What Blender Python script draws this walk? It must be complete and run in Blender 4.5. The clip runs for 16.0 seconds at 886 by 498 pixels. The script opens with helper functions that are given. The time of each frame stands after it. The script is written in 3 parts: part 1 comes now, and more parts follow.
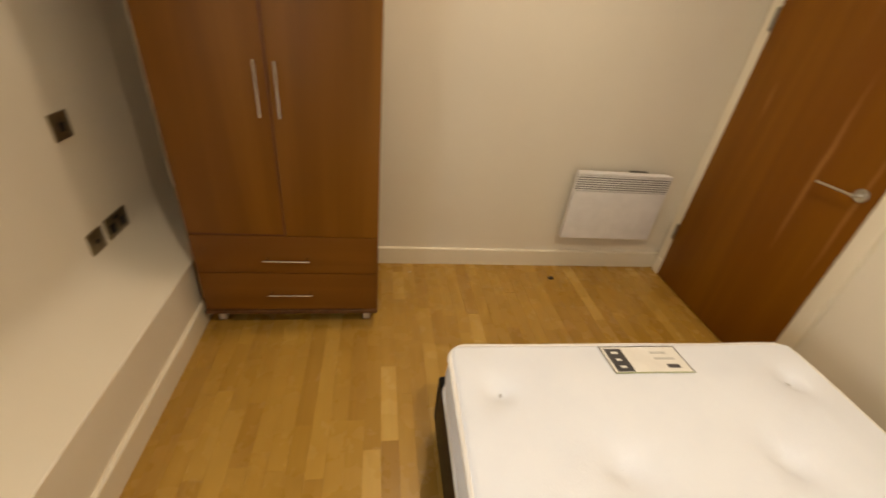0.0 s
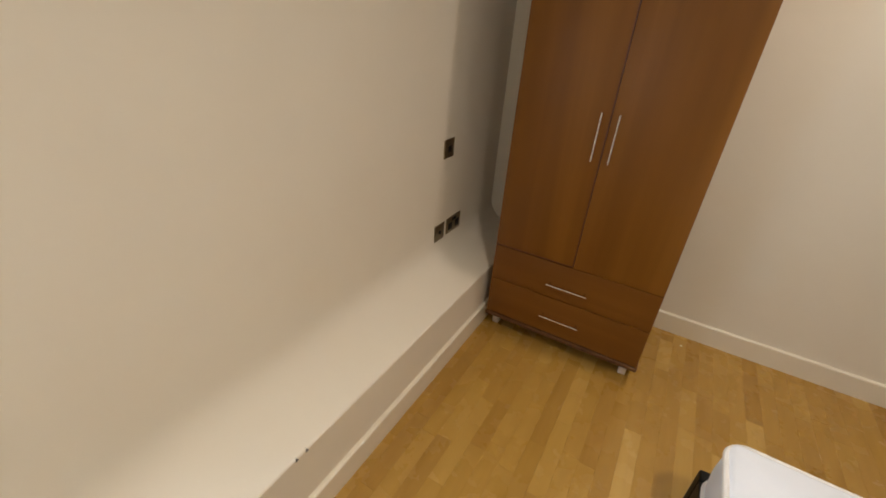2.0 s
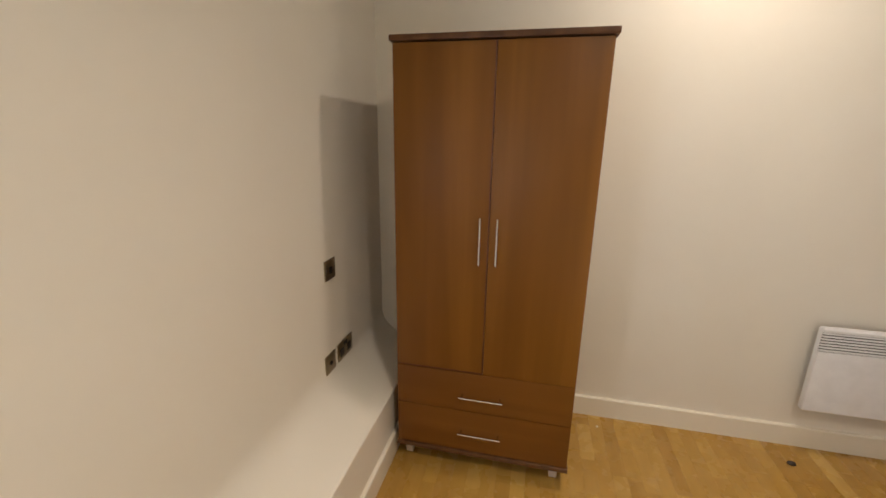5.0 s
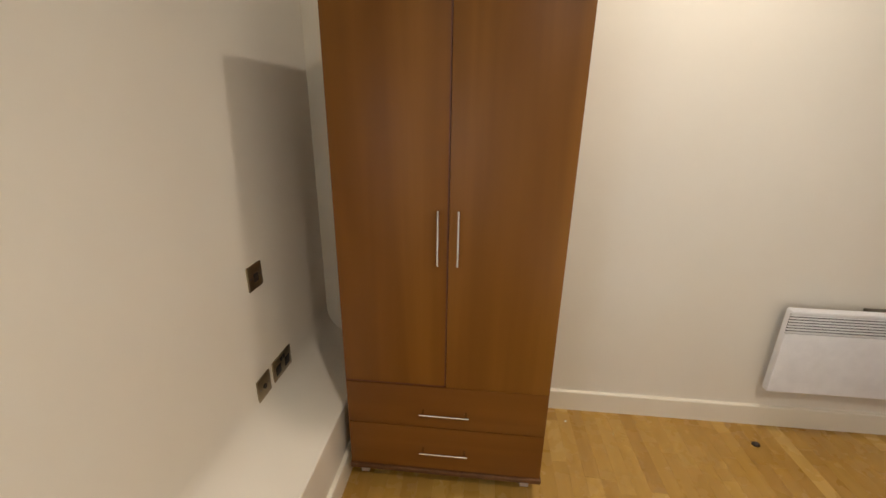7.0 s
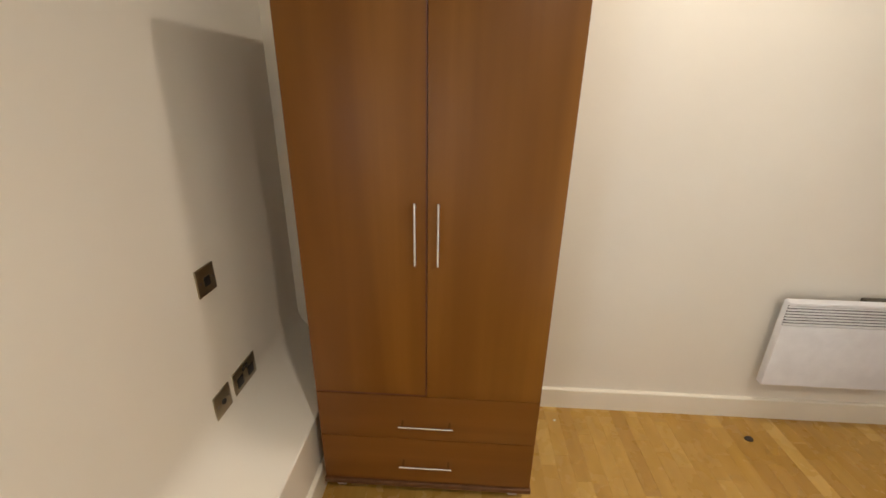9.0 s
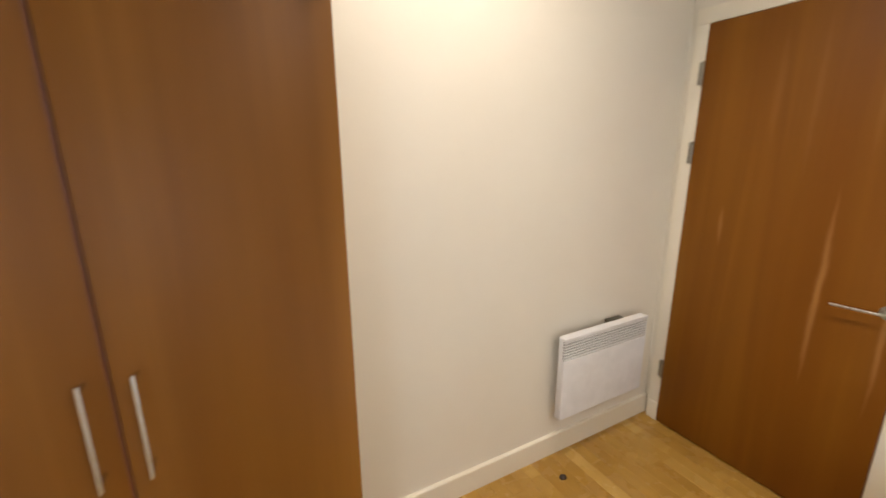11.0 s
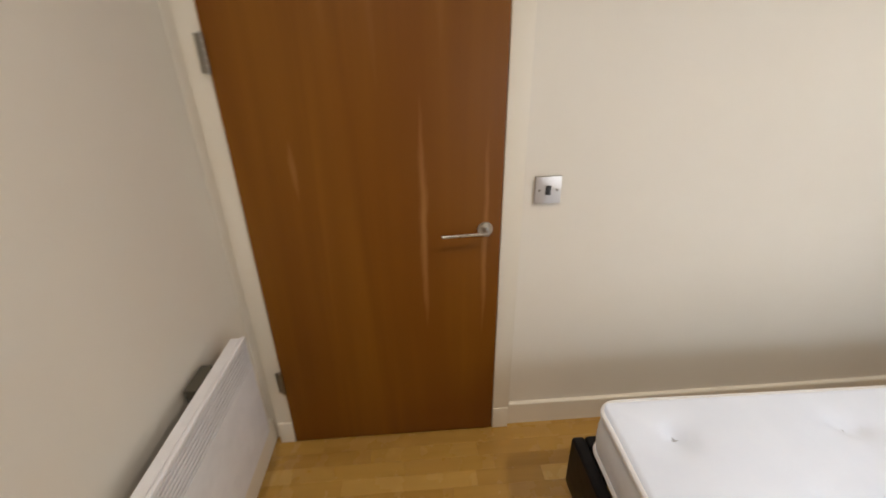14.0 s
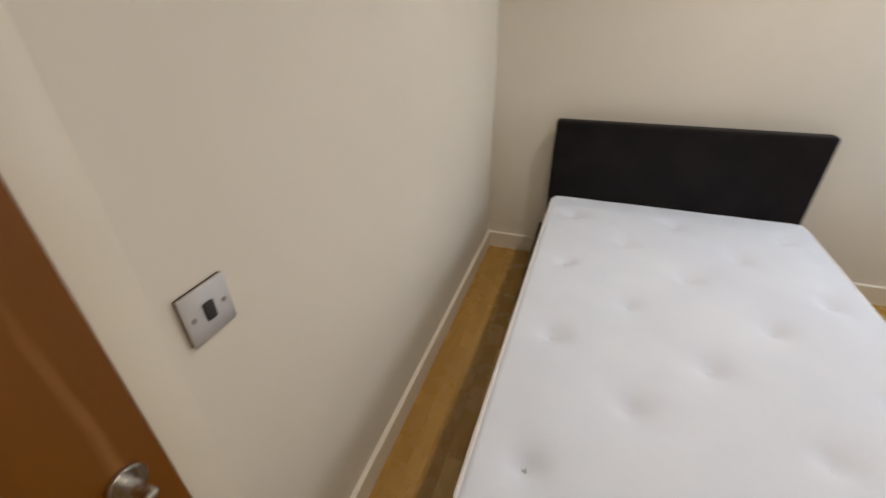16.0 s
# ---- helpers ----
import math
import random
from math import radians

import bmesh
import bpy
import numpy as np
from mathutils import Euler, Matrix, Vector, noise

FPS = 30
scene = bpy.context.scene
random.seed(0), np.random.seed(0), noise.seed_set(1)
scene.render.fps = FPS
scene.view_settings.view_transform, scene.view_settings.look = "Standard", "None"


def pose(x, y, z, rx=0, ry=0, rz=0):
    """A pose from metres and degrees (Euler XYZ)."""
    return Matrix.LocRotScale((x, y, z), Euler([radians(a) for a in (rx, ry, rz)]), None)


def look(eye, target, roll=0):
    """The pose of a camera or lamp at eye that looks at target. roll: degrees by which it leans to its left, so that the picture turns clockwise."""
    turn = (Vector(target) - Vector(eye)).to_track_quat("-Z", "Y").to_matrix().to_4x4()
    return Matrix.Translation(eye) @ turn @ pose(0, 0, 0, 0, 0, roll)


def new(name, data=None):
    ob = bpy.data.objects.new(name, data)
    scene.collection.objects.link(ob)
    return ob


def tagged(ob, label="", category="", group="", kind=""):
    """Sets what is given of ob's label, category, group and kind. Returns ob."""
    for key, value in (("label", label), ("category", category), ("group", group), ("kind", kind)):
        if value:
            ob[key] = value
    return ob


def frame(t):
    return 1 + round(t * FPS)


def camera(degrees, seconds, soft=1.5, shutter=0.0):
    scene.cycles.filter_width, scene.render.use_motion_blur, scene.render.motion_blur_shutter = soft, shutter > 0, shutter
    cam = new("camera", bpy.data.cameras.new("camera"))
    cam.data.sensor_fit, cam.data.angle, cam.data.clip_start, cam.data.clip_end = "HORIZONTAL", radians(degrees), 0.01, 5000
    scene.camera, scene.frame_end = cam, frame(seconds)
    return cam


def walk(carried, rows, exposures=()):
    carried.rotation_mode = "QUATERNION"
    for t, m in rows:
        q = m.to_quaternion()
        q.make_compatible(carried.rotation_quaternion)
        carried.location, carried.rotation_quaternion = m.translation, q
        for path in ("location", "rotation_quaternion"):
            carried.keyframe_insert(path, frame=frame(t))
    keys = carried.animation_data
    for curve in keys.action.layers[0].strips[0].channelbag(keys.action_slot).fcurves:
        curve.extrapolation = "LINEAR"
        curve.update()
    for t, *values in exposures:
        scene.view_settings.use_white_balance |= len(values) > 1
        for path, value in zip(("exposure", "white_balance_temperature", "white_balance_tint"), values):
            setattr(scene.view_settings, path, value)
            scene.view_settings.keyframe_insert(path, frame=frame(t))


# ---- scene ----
cam = camera(94.4, 16.0, 1.55, 0.4)
PATH = [
    (0, (0.347, 0.486, 1.448), (0.669, 2.152, 0.389), 7.0),
    (0.5, (0.294, 0.431, 1.444), (0.183, 2.105, 0.355), 7.4),
    (1, (0.247, 0.362, 1.415), (-0.209, 1.99, 0.347), 6.8),
    (1.5, (0.23, 0.34, 1.423), (-0.463, 1.901, 0.383), 5.6),
    (2, (0.227, 0.337, 1.459), (-0.617, 1.867, 0.486), 4.2),
    (2.5, (0.223, 0.329, 1.471), (-0.688, 1.888, 0.611), 3.4),
    (3, (0.198, 0.301, 1.444), (-0.69, 1.948, 0.738), 3.4),
    (3.5, (0.19, 0.33, 1.476), (-0.631, 2.039, 0.84), 2.6),
    (4, (0.173, 0.367, 1.494), (-0.526, 2.147, 0.909), 1.8),
    (4.5, (0.161, 0.431, 1.506), (-0.401, 2.266, 0.944), 1.3),
    (5, (0.138, 0.483, 1.498), (-0.284, 2.364, 0.964), 0.9),
    (5.2, (0.123, 0.496, 1.489), (-0.243, 2.393, 0.974), 0.8),
    (7.5, (0.075, 0.812, 1.511), (-0.097, 2.673, 0.799), 0.8),
    (8, (0.073, 0.844, 1.493), (-0.091, 2.682, 0.721), 0.7),
    (8.2, (0.069, 0.87, 1.492), (-0.09, 2.696, 0.691), 0.8),
    (10.5, (0.122, 1.094, 1.506), (0.659, 2.955, 1.008), 0.0),
    (11, (0.153, 1.284, 1.532), (1.082, 2.987, 1.049), -0.3),
    (11.5, (0.186, 1.407, 1.54), (1.471, 2.854, 1.033), -0.3),
    (12, (0.288, 1.479, 1.509), (1.806, 2.661, 0.964), -0.1),
    (12.5, (0.449, 1.567, 1.509), (2.114, 2.488, 0.892), 0.0),
    (13, (0.585, 1.669, 1.49), (2.352, 2.293, 0.791), -0.3),
    (13.5, (0.757, 1.844, 1.494), (2.578, 2.117, 0.712), -0.6),
    (14, (0.918, 1.95, 1.48), (2.726, 1.825, 0.632), -0.9),
    (14.5, (1.147, 1.988, 1.455), (2.837, 1.406, 0.559), -0.9),
    (15, (1.366, 1.965, 1.466), (2.807, 0.951, 0.519), -1.0),
    (15.5, (1.547, 1.922, 1.47), (2.603, 0.537, 0.485), -1.0),
    (16, (1.691, 1.871, 1.489), (2.261, 0.25, 0.466), -1.0),
]
EXPOSURES = [  # seconds, stops, kelvin, tint
    (0.0, 0.28, 8450, 16), (0.8, 0.20, 7450, 15), (1.6, 0.24, 6850, 15), (3.0, 0.41, 6600, 16), (5.0, 0.49, 6550, 16), (8.0, 0.67, 6350, 14),
    (10.5, 0.82, 6450, 15), (11.2, 0.75, 6400, 15), (12.0, 0.43, 6150, 15), (12.6, 0.36, 6150, 15), (13.5, 0.34, 6150, 15), (14.5, 0.33, 6300, 17), (15.3, 0.20, 6350, 17), (16.0, -0.16, 6350, 16)]
walk(cam, [(t, look(eye, target, roll)) for t, eye, target, roll in PATH], EXPOSURES)

# ---- world, lights, exposure ----
sky_world = bpy.data.worlds.new("sky")
scene.world = sky_world
sky_world.use_nodes = True
_nt = sky_world.node_tree
_sky = _nt.nodes.new("ShaderNodeTexSky")
_sky.sky_type, _sky.sun_disc, _sky.sun_elevation, _sky.sun_rotation = "NISHITA", False, radians(25), radians(250)
_nt.links.new(_sky.outputs[0], _nt.nodes["Background"].inputs[0])
_nt.nodes["Background"].inputs[1].default_value = 0.1

CEIL = 2.81
LAMPS = [(0.89, 2.07), (0.86, 0.29)]        # recessed downlights, x and y
LAMP_WATTS, LAMP_COLOUR = (46.0, 76.0), (1.0, 0.90, 0.745)
for (lx, ly), watts, wide in zip(LAMPS, LAMP_WATTS, (0.05, 0.05)):
    d = bpy.data.lights.new("downlight_bulb", "SPOT")
    d.energy, d.color, d.spot_size, d.spot_blend, d.shadow_soft_size = watts, LAMP_COLOUR, radians(150), 1.0, wide
    new("downlight_bulb", d).matrix_world = pose(lx, ly, CEIL - 0.03)
WIN = (-0.58, 0.30, 0.62, 2.20)             # window in the west wall: y0, y1, z0, z1
d = bpy.data.lights.new("window_daylight", "AREA")
d.shape, d.size, d.size_y, d.energy, d.color = "RECTANGLE", WIN[3] - WIN[2] - 0.1, WIN[1] - WIN[0] - 0.1, 16.0, (0.70, 0.86, 1.0)
new("window_daylight", d).matrix_world = look((-0.80, (WIN[0] + WIN[1]) / 2, (WIN[2] + WIN[3]) / 2), (1.0, (WIN[0] + WIN[1]) / 2, (WIN[2] + WIN[3]) / 2))

# ---- materials ----


class Mat:
    """A small builder of node materials."""

    def __init__(self, name, rough=0.5, metal=0.0, spec=0.5):
        self.m = bpy.data.materials.new(name)
        self.m.use_nodes = True
        self.t = self.m.node_tree
        self.b = self.t.nodes["Principled BSDF"]
        self.b.inputs["Roughness"].default_value = rough
        self.b.inputs["Metallic"].default_value = metal
        self.b.inputs["Specular IOR Level"].default_value = spec

    def put(self, socket, value):
        if isinstance(value, bpy.types.NodeSocket):
            self.t.links.new(value, socket)
        elif isinstance(value, tuple) and len(value) == 3 and socket.type == "RGBA":
            socket.default_value = (*value, 1)
        else:
            socket.default_value = value

    def math(self, op, a, b=0.0, c=0.0, clamp=False):
        n = self.t.nodes.new("ShaderNodeMath")
        n.operation, n.use_clamp = op, clamp
        for s, v in zip(n.inputs, (a, b, c)):
            self.put(s, v)
        return n.outputs[0]

    def coords(self, scale=(1, 1, 1), spread=0.0):
        c = self.t.nodes.new("ShaderNodeTexCoord").outputs["Object"]
        if spread:
            info = self.t.nodes.new("ShaderNodeObjectInfo")
            add = self.t.nodes.new("ShaderNodeVectorMath")
            add.operation = "ADD"
            comb = self.t.nodes.new("ShaderNodeCombineXYZ")
            for i, k in enumerate((1.0, 3.7, 7.1)):
                self.put(comb.inputs[i], self.math("MULTIPLY", info.outputs["Random"], spread * k))
            self.put(add.inputs[0], c)
            self.put(add.inputs[1], comb.outputs[0])
            c = add.outputs[0]
        n = self.t.nodes.new("ShaderNodeMapping")
        n.inputs["Scale"].default_value = scale
        self.put(n.inputs["Vector"], c)
        return n.outputs[0]

    def noise(self, vec, scale=5.0, detail=4.0, rough=0.55, warp=0.0):
        n = self.t.nodes.new("ShaderNodeTexNoise")
        self.put(n.inputs["Vector"], vec)
        for k, v in (("Scale", scale), ("Detail", detail), ("Roughness", rough), ("Distortion", warp)):
            n.inputs[k].default_value = v
        return n.outputs["Fac"]

    def ramp(self, fac, *stops):
        n = self.t.nodes.new("ShaderNodeValToRGB")
        e = n.color_ramp.elements
        while len(e) < len(stops):
            e.new(0.5)
        for el, (p, c) in zip(e, stops):
            el.position, el.color = p, (*c, 1)
        self.put(n.inputs[0], fac)
        return n.outputs[0]

    def mix(self, fac, a, b, blend="MIX"):
        n = self.t.nodes.new("ShaderNodeMix")
        n.data_type, n.blend_type = "RGBA", blend
        self.put(n.inputs[0], fac)
        self.put(n.inputs[6], a)
        self.put(n.inputs[7], b)
        return n.outputs[2]

    def bump(self, height, strength=0.2, distance=0.002):
        n = self.t.nodes.new("ShaderNodeBump")
        n.inputs["Strength"].default_value, n.inputs["Distance"].default_value = strength, distance
        self.put(n.inputs["Height"], height)
        self.put(self.b.inputs["Normal"], n.outputs[0])
        return self

    def colour(self, value):
        self.put(self.b.inputs["Base Color"], value)
        return self

    def set(self, key, value):
        self.put(self.b.inputs[key], value)
        return self


def paint(name, a, b, rough, relief=0.12):
    k = Mat(name, rough)
    c = k.coords()
    k.colour(k.ramp(k.noise(c, 1.6, 5, 0.6), (0.35, a), (0.68, b)))
    k.set("Roughness", k.math("MULTIPLY_ADD", k.noise(c, 9, 3), 0.2, rough - 0.1))
    return k.bump(k.noise(c, 260, 3, 0.6), relief, 0.001).m


def plain(name, c, rough, metal=0.0, relief=0.05, scale=150.0):
    k = Mat(name, rough, metal)
    v = k.noise(k.coords(), scale, 3)
    k.colour(k.mix(k.noise(k.coords(), 14, 4), tuple(x * 0.86 for x in c), tuple(min(1, x * 1.1) for x in c)))
    k.set("Roughness", k.math("MULTIPLY_ADD", v, 0.16, rough - 0.08))
    return k.bump(v, relief, 0.0006).m


def veneer(name, dark, mid, light, rough, wide=7.0, stretch=0.06, spread=3.0, streaks=(), level=False):
    """Wood grain that runs along z, with broad bands and fine pores; streaks: (y, z0, z1, half width) of paler sapwood."""
    k = Mat(name, rough, 0, 0.25)
    broad = k.noise(k.coords((stretch, 1, 1) if level else (1, 1, stretch), spread), wide, 2, 0.5, 0.3)
    fine = k.noise(k.coords((0.018, 1, 1) if level else (1, 1, 0.018), spread), 190, 3, 0.6)
    cloud = k.noise(k.coords((1, 1, 0.4), spread), 2.2, 3)
    col = k.ramp(broad, (0.34, dark), (0.51, mid), (0.68, light))
    col = k.mix(k.math("MULTIPLY", fine, 0.26), col, tuple(x * 0.55 for x in mid))
    col = k.mix(k.math("MULTIPLY_ADD", cloud, 0.6, -0.12, True), col, dark)
    if streaks:
        sep = k.t.nodes.new("ShaderNodeSeparateXYZ")
        k.put(sep.inputs[0], k.t.nodes.new("ShaderNodeTexCoord").outputs["Object"])
        wob = k.math("MULTIPLY_ADD", k.noise(k.coords((0, 0, 1)), 3.2, 3), 0.026, -0.013)
        ragged = k.math("MULTIPLY_ADD", k.noise(k.coords((6, 6, 0.5)), 12, 4), 0.020, -0.010)
        for y0, z0, z1, hw, amount in streaks:
            dz = k.math("DIVIDE", k.math("SUBTRACT", sep.outputs[2], (z0 + z1) / 2), (z1 - z0) / 2)
            body = k.math("SUBTRACT", 1.0, k.math("MULTIPLY", dz, dz), 0, True)
            off = k.math("ADD", k.math("ADD", k.math("SUBTRACT", sep.outputs[1], y0), wob), ragged)
            lat = k.math("DIVIDE", k.math("ABSOLUTE", off), k.math("MULTIPLY_ADD", body, hw, 0.0005))
            mask = k.math("MULTIPLY", k.math("MULTIPLY", k.math("SUBTRACT", 1.35, lat, 0, True), 0.9), k.math("MULTIPLY", body, amount, 0, True))
            col = k.mix(k.math("MINIMUM", mask, amount), col, (0.45, 0.235, 0.075))
    k.colour(col)
    k.set("Roughness", k.math("MULTIPLY_ADD", broad, 0.14, rough - 0.07))
    return k.bump(fine, 0.06, 0.0008).m


def oak(name):
    """Lacquered oak strips: every strip has its own tone, the grain runs along y."""
    k = Mat(name, 0.30)
    info = k.t.nodes.new("ShaderNodeObjectInfo").outputs["Random"]
    isle = k.t.nodes.new("ShaderNodeNewGeometry").outputs["Random Per Island"]
    tone = k.math("FRACT", k.math("ADD", info, isle))
    base = k.ramp(tone, (0.0, (0.352, 0.187, 0.031)), (0.3, (0.398, 0.221, 0.038)), (0.76, (0.440, 0.253, 0.046)), (0.90, (0.475, 0.282, 0.058)), (1.0, (0.640, 0.420, 0.125)))
    grain = k.noise(k.coords((1, 0.05, 1), 9.0), 60, 4, 0.6, 0.5)
    cathedral = k.noise(k.coords((1, 0.10, 1), 9.0), 16, 3, 0.5, 1.2)
    col = k.mix(k.math("MULTIPLY", grain, 0.36), base, (0.30, 0.155, 0.045))
    col = k.mix(k.math("MULTIPLY_ADD", cathedral, 0.7, -0.22, True), col, (0.58, 0.355, 0.095))
    k.colour(col)
    k.set("Roughness", k.math("MULTIPLY_ADD", k.noise(k.coords((1, 1, 1), 9.0), 7, 4), 0.18, 0.18))
    return k.bump(grain, 0.10, 0.0006).m


def ticking(name):
    """White damask mattress cloth."""
    k = Mat(name, 0.85, 0, 0.2)
    c = k.coords()
    k.colour(k.ramp(k.noise(c, 5, 4), (0.35, (0.745, 0.805, 0.910)), (0.65, (0.78, 0.835, 0.930))))
    k.set("Sheen Weight", 0.15)
    weave = k.math("ADD", k.noise(k.coords((1, 0.3, 1)), 420, 2), k.math("MULTIPLY", k.noise(c, 38, 4, 0.6, 1.5), 0.8))
    return k.bump(weave, 0.22, 0.0022).m


def leather(name):
    k = Mat(name, 0.50, 0, 0.14)
    c = k.coords()
    n = k.t.nodes.new("ShaderNodeTexVoronoi")
    n.inputs["Scale"].default_value = 420
    k.put(n.inputs["Vector"], c)
    k.colour(k.ramp(k.noise(c, 6, 4), (0.3, (0.008, 0.0075, 0.008)), (0.7, (0.015, 0.0135, 0.0135))))
    k.set("Roughness", k.math("MULTIPLY_ADD", k.noise(c, 30, 3), 0.2, 0.38))
    return k.bump(n.outputs["Distance"], 0.25, 0.0008).m


def steel(name, c=(0.62, 0.61, 0.58), rough=0.28, along=(1, 1, 0.02)):
    k = Mat(name, rough, 1.0)
    g = k.noise(k.coords(along), 500, 2)
    k.colour(k.mix(k.noise(k.coords(), 25, 3), tuple(x * 0.85 for x in c), c))
    k.set("Roughness", k.math("MULTIPLY_ADD", g, 0.08, rough - 0.04))
    return k.m


def glass(name):
    k = Mat(name, 0.02)
    k.colour((0.95, 0.98, 0.97)).set("Transmission Weight", 1.0)
    return k.m


def lit(name, c, strength):
    k = Mat(name, 0.5)
    k.colour((0.9, 0.9, 0.9)).set("Emission Color", (*c, 1)).set("Emission Strength", strength)
    return k.m


WALL = paint("cream_wall_paint", (0.766, 0.711, 0.606), (0.794, 0.739, 0.632), 0.60)
TRIM = paint("cream_trim_gloss", (0.785, 0.724, 0.596), (0.810, 0.748, 0.620), 0.38, 0.05)
CEILING = paint("white_ceiling_paint", (0.79, 0.78, 0.75), (0.82, 0.81, 0.78), 0.8)
OAK = oak("oak_strip")
SUBFLOOR = plain("dark_joint", (0.22, 0.12, 0.04), 0.8)
WALNUT = veneer("walnut_laminate", (0.158, 0.057, 0.0062), (0.205, 0.080, 0.0095), (0.262, 0.109, 0.015), 0.42, 9.0, 0.06)
WALNUT_LEVEL = veneer("walnut_laminate_level", (0.140, 0.049, 0.0062), (0.188, 0.071, 0.0094), (0.235, 0.095, 0.015), 0.42, 8.0, 0.04, 3.0, (), True)
WALNUT_EDGE = veneer("walnut_edging", (0.085, 0.034, 0.012), (0.120, 0.050, 0.018), (0.16, 0.07, 0.025), 0.42, 20, 0.2)
RED_EDGE = plain("reddish_brown_edging", (0.115, 0.030, 0.009), 0.5)
CHERRY = veneer("cherry_veneer", (0.186, 0.061, 0.0030), (0.214, 0.077, 0.0041), (0.254, 0.099, 0.0066), 0.48, 9.0, 0.05, 0.0,
                ((1.925, 0.53, 1.40, 0.013, 0.50), (1.716, 0.48, 1.30, 0.009, 0.42), (2.322, 1.06, 1.27, 0.009, 0.32), (2.05, 1.35, 2.05, 0.012, 0.09),
                 (1.86, 1.45, 2.06, 0.010, 0.10), (2.18, 1.5, 2.0, 0.016, 0.09), (1.80, 1.65, 2.06, 0.008, 0.11)))
CLOTH = ticking("mattress_ticking")
TAPE = plain("pale_binding_tape", (0.80, 0.80, 0.80), 0.8, 0, 0.2, 600)
LEATHER = leather("black_leatherette")
BRUSHED = steel("brushed_steel")
PLATE = steel("satin_switch_plate", (0.68, 0.65, 0.62), 0.40)
DULL = steel("dull_steel", (0.36, 0.33, 0.28), 0.42)
BRONZE = steel("antique_brass_plate", (0.42, 0.35, 0.23), 0.42)
CHROME = steel("satin_chrome", (0.72, 0.70, 0.67), 0.22)
HEATER = plain("white_powder_coat", (0.80, 0.795, 0.80), 0.42, 0, 0.06, 500)
BLACK = plain("black_plastic", (0.018, 0.016, 0.015), 0.45)
# near-black stands in for shade between the louvres, under and behind the heater
SHADE = plain("heater_inside_shade", (0.022, 0.020, 0.018), 0.8)
OLIVE = plain("olive_grey_plastic", (0.075, 0.066, 0.045), 0.6)
PINKISH = plain("pale_plastic_foot", (0.72, 0.63, 0.56), 0.5)
BROWNRUB = plain("dark_brown_rubber", (0.035, 0.02, 0.012), 0.6)
WHITE = plain("white_plastic", (0.8, 0.8, 0.78), 0.4)
PRINT = plain("grey_print", (0.06, 0.06, 0.065), 0.7)
PALEPRINT = plain("pale_grey_print", (0.55, 0.56, 0.55), 0.8)
TUFT = plain("grey_tuft_felt", (0.38, 0.40, 0.44), 0.9)
LABELCLOTH = plain("label_cloth", (0.80, 0.80, 0.78), 0.8, 0, 0.2, 500)
GREENEDGE = plain("green_print", (0.30, 0.36, 0.16), 0.8)
GLASS = glass("clear_glass")
GLOW = lit("warm_lamp_glow", (1.0, 0.82, 0.6), 12.0)

# ---- mesh helpers ----


def finish(name, bm, mat, smooth=True):
    me = bpy.data.meshes.new(name)
    bmesh.ops.recalc_face_normals(bm, faces=bm.faces)
    bm.to_mesh(me)
    bm.free()
    me.materials.append(mat)
    if smooth:
        me.shade_smooth()
        me.set_sharp_from_angle(angle=radians(32))
    return me


def part(name, bm, mat, parent=None, label="", smooth=True):
    ob = new(name, finish(name, bm, mat, smooth))
    if parent is not None:
        ob.parent = parent
        ob.matrix_parent_inverse = parent.matrix_world.inverted()
    return tagged(ob, label)


def thing(name, x, y, z, label, category, group="", kind=""):
    ob = new(name)
    ob.empty_display_size = 0.1
    ob.matrix_world = pose(x, y, z)
    bpy.context.view_layer.update()
    return tagged(ob, label, category, group, kind)


def box(bm, x0, x1, y0, y1, z0, z1, bevel=0.0, seg=2):
    """Adds a box, with rounded edges where bevel is given."""
    out = bmesh.ops.create_cube(bm, size=1)
    vs = out["verts"]
    for v in vs:
        v.co = Vector((x0 + (v.co.x + 0.5) * (x1 - x0), y0 + (v.co.y + 0.5) * (y1 - y0), z0 + (v.co.z + 0.5) * (z1 - z0)))
    if bevel:
        es = list({e for v in vs for e in v.link_edges})
        bmesh.ops.bevel(bm, geom=es, offset=bevel, segments=seg, affect="EDGES", profile=0.6)
    return bm


def boxed(x0, x1, y0, y1, z0, z1, bevel=0.0, seg=2):
    return box(bmesh.new(), x0, x1, y0, y1, z0, z1, bevel, seg)


def rod(bm, a, b, r, n=16, r2=None):
    """A round bar from a to b."""
    a, b = Vector(a), Vector(b)
    m = Matrix.Translation((a + b) / 2) @ (b - a).to_track_quat("Z", "Y").to_matrix().to_4x4()
    bmesh.ops.create_cone(bm, cap_ends=True, segments=n, radius1=r, radius2=r if r2 is None else r2, depth=(b - a).length, matrix=m)
    return bm


def extruded(profile, axis, a, b, bm=None):
    """A prism of a closed outline: axis "y": outline in (x, z), from y = a to b; axis "x": outline in (y, z)."""
    bm = bm or bmesh.new()

    def place(p, s):
        return (p[0], s, p[1]) if axis == "y" else (s, p[0], p[1])

    lo = [bm.verts.new(place(p, a)) for p in profile]
    hi = [bm.verts.new(place(p, b)) for p in profile]
    bm.faces.new(lo)
    bm.faces.new(hi)
    for i in range(len(profile)):
        j = (i + 1) % len(profile)
        bm.faces.new((lo[i], lo[j], hi[j], hi[i]))
    return bm


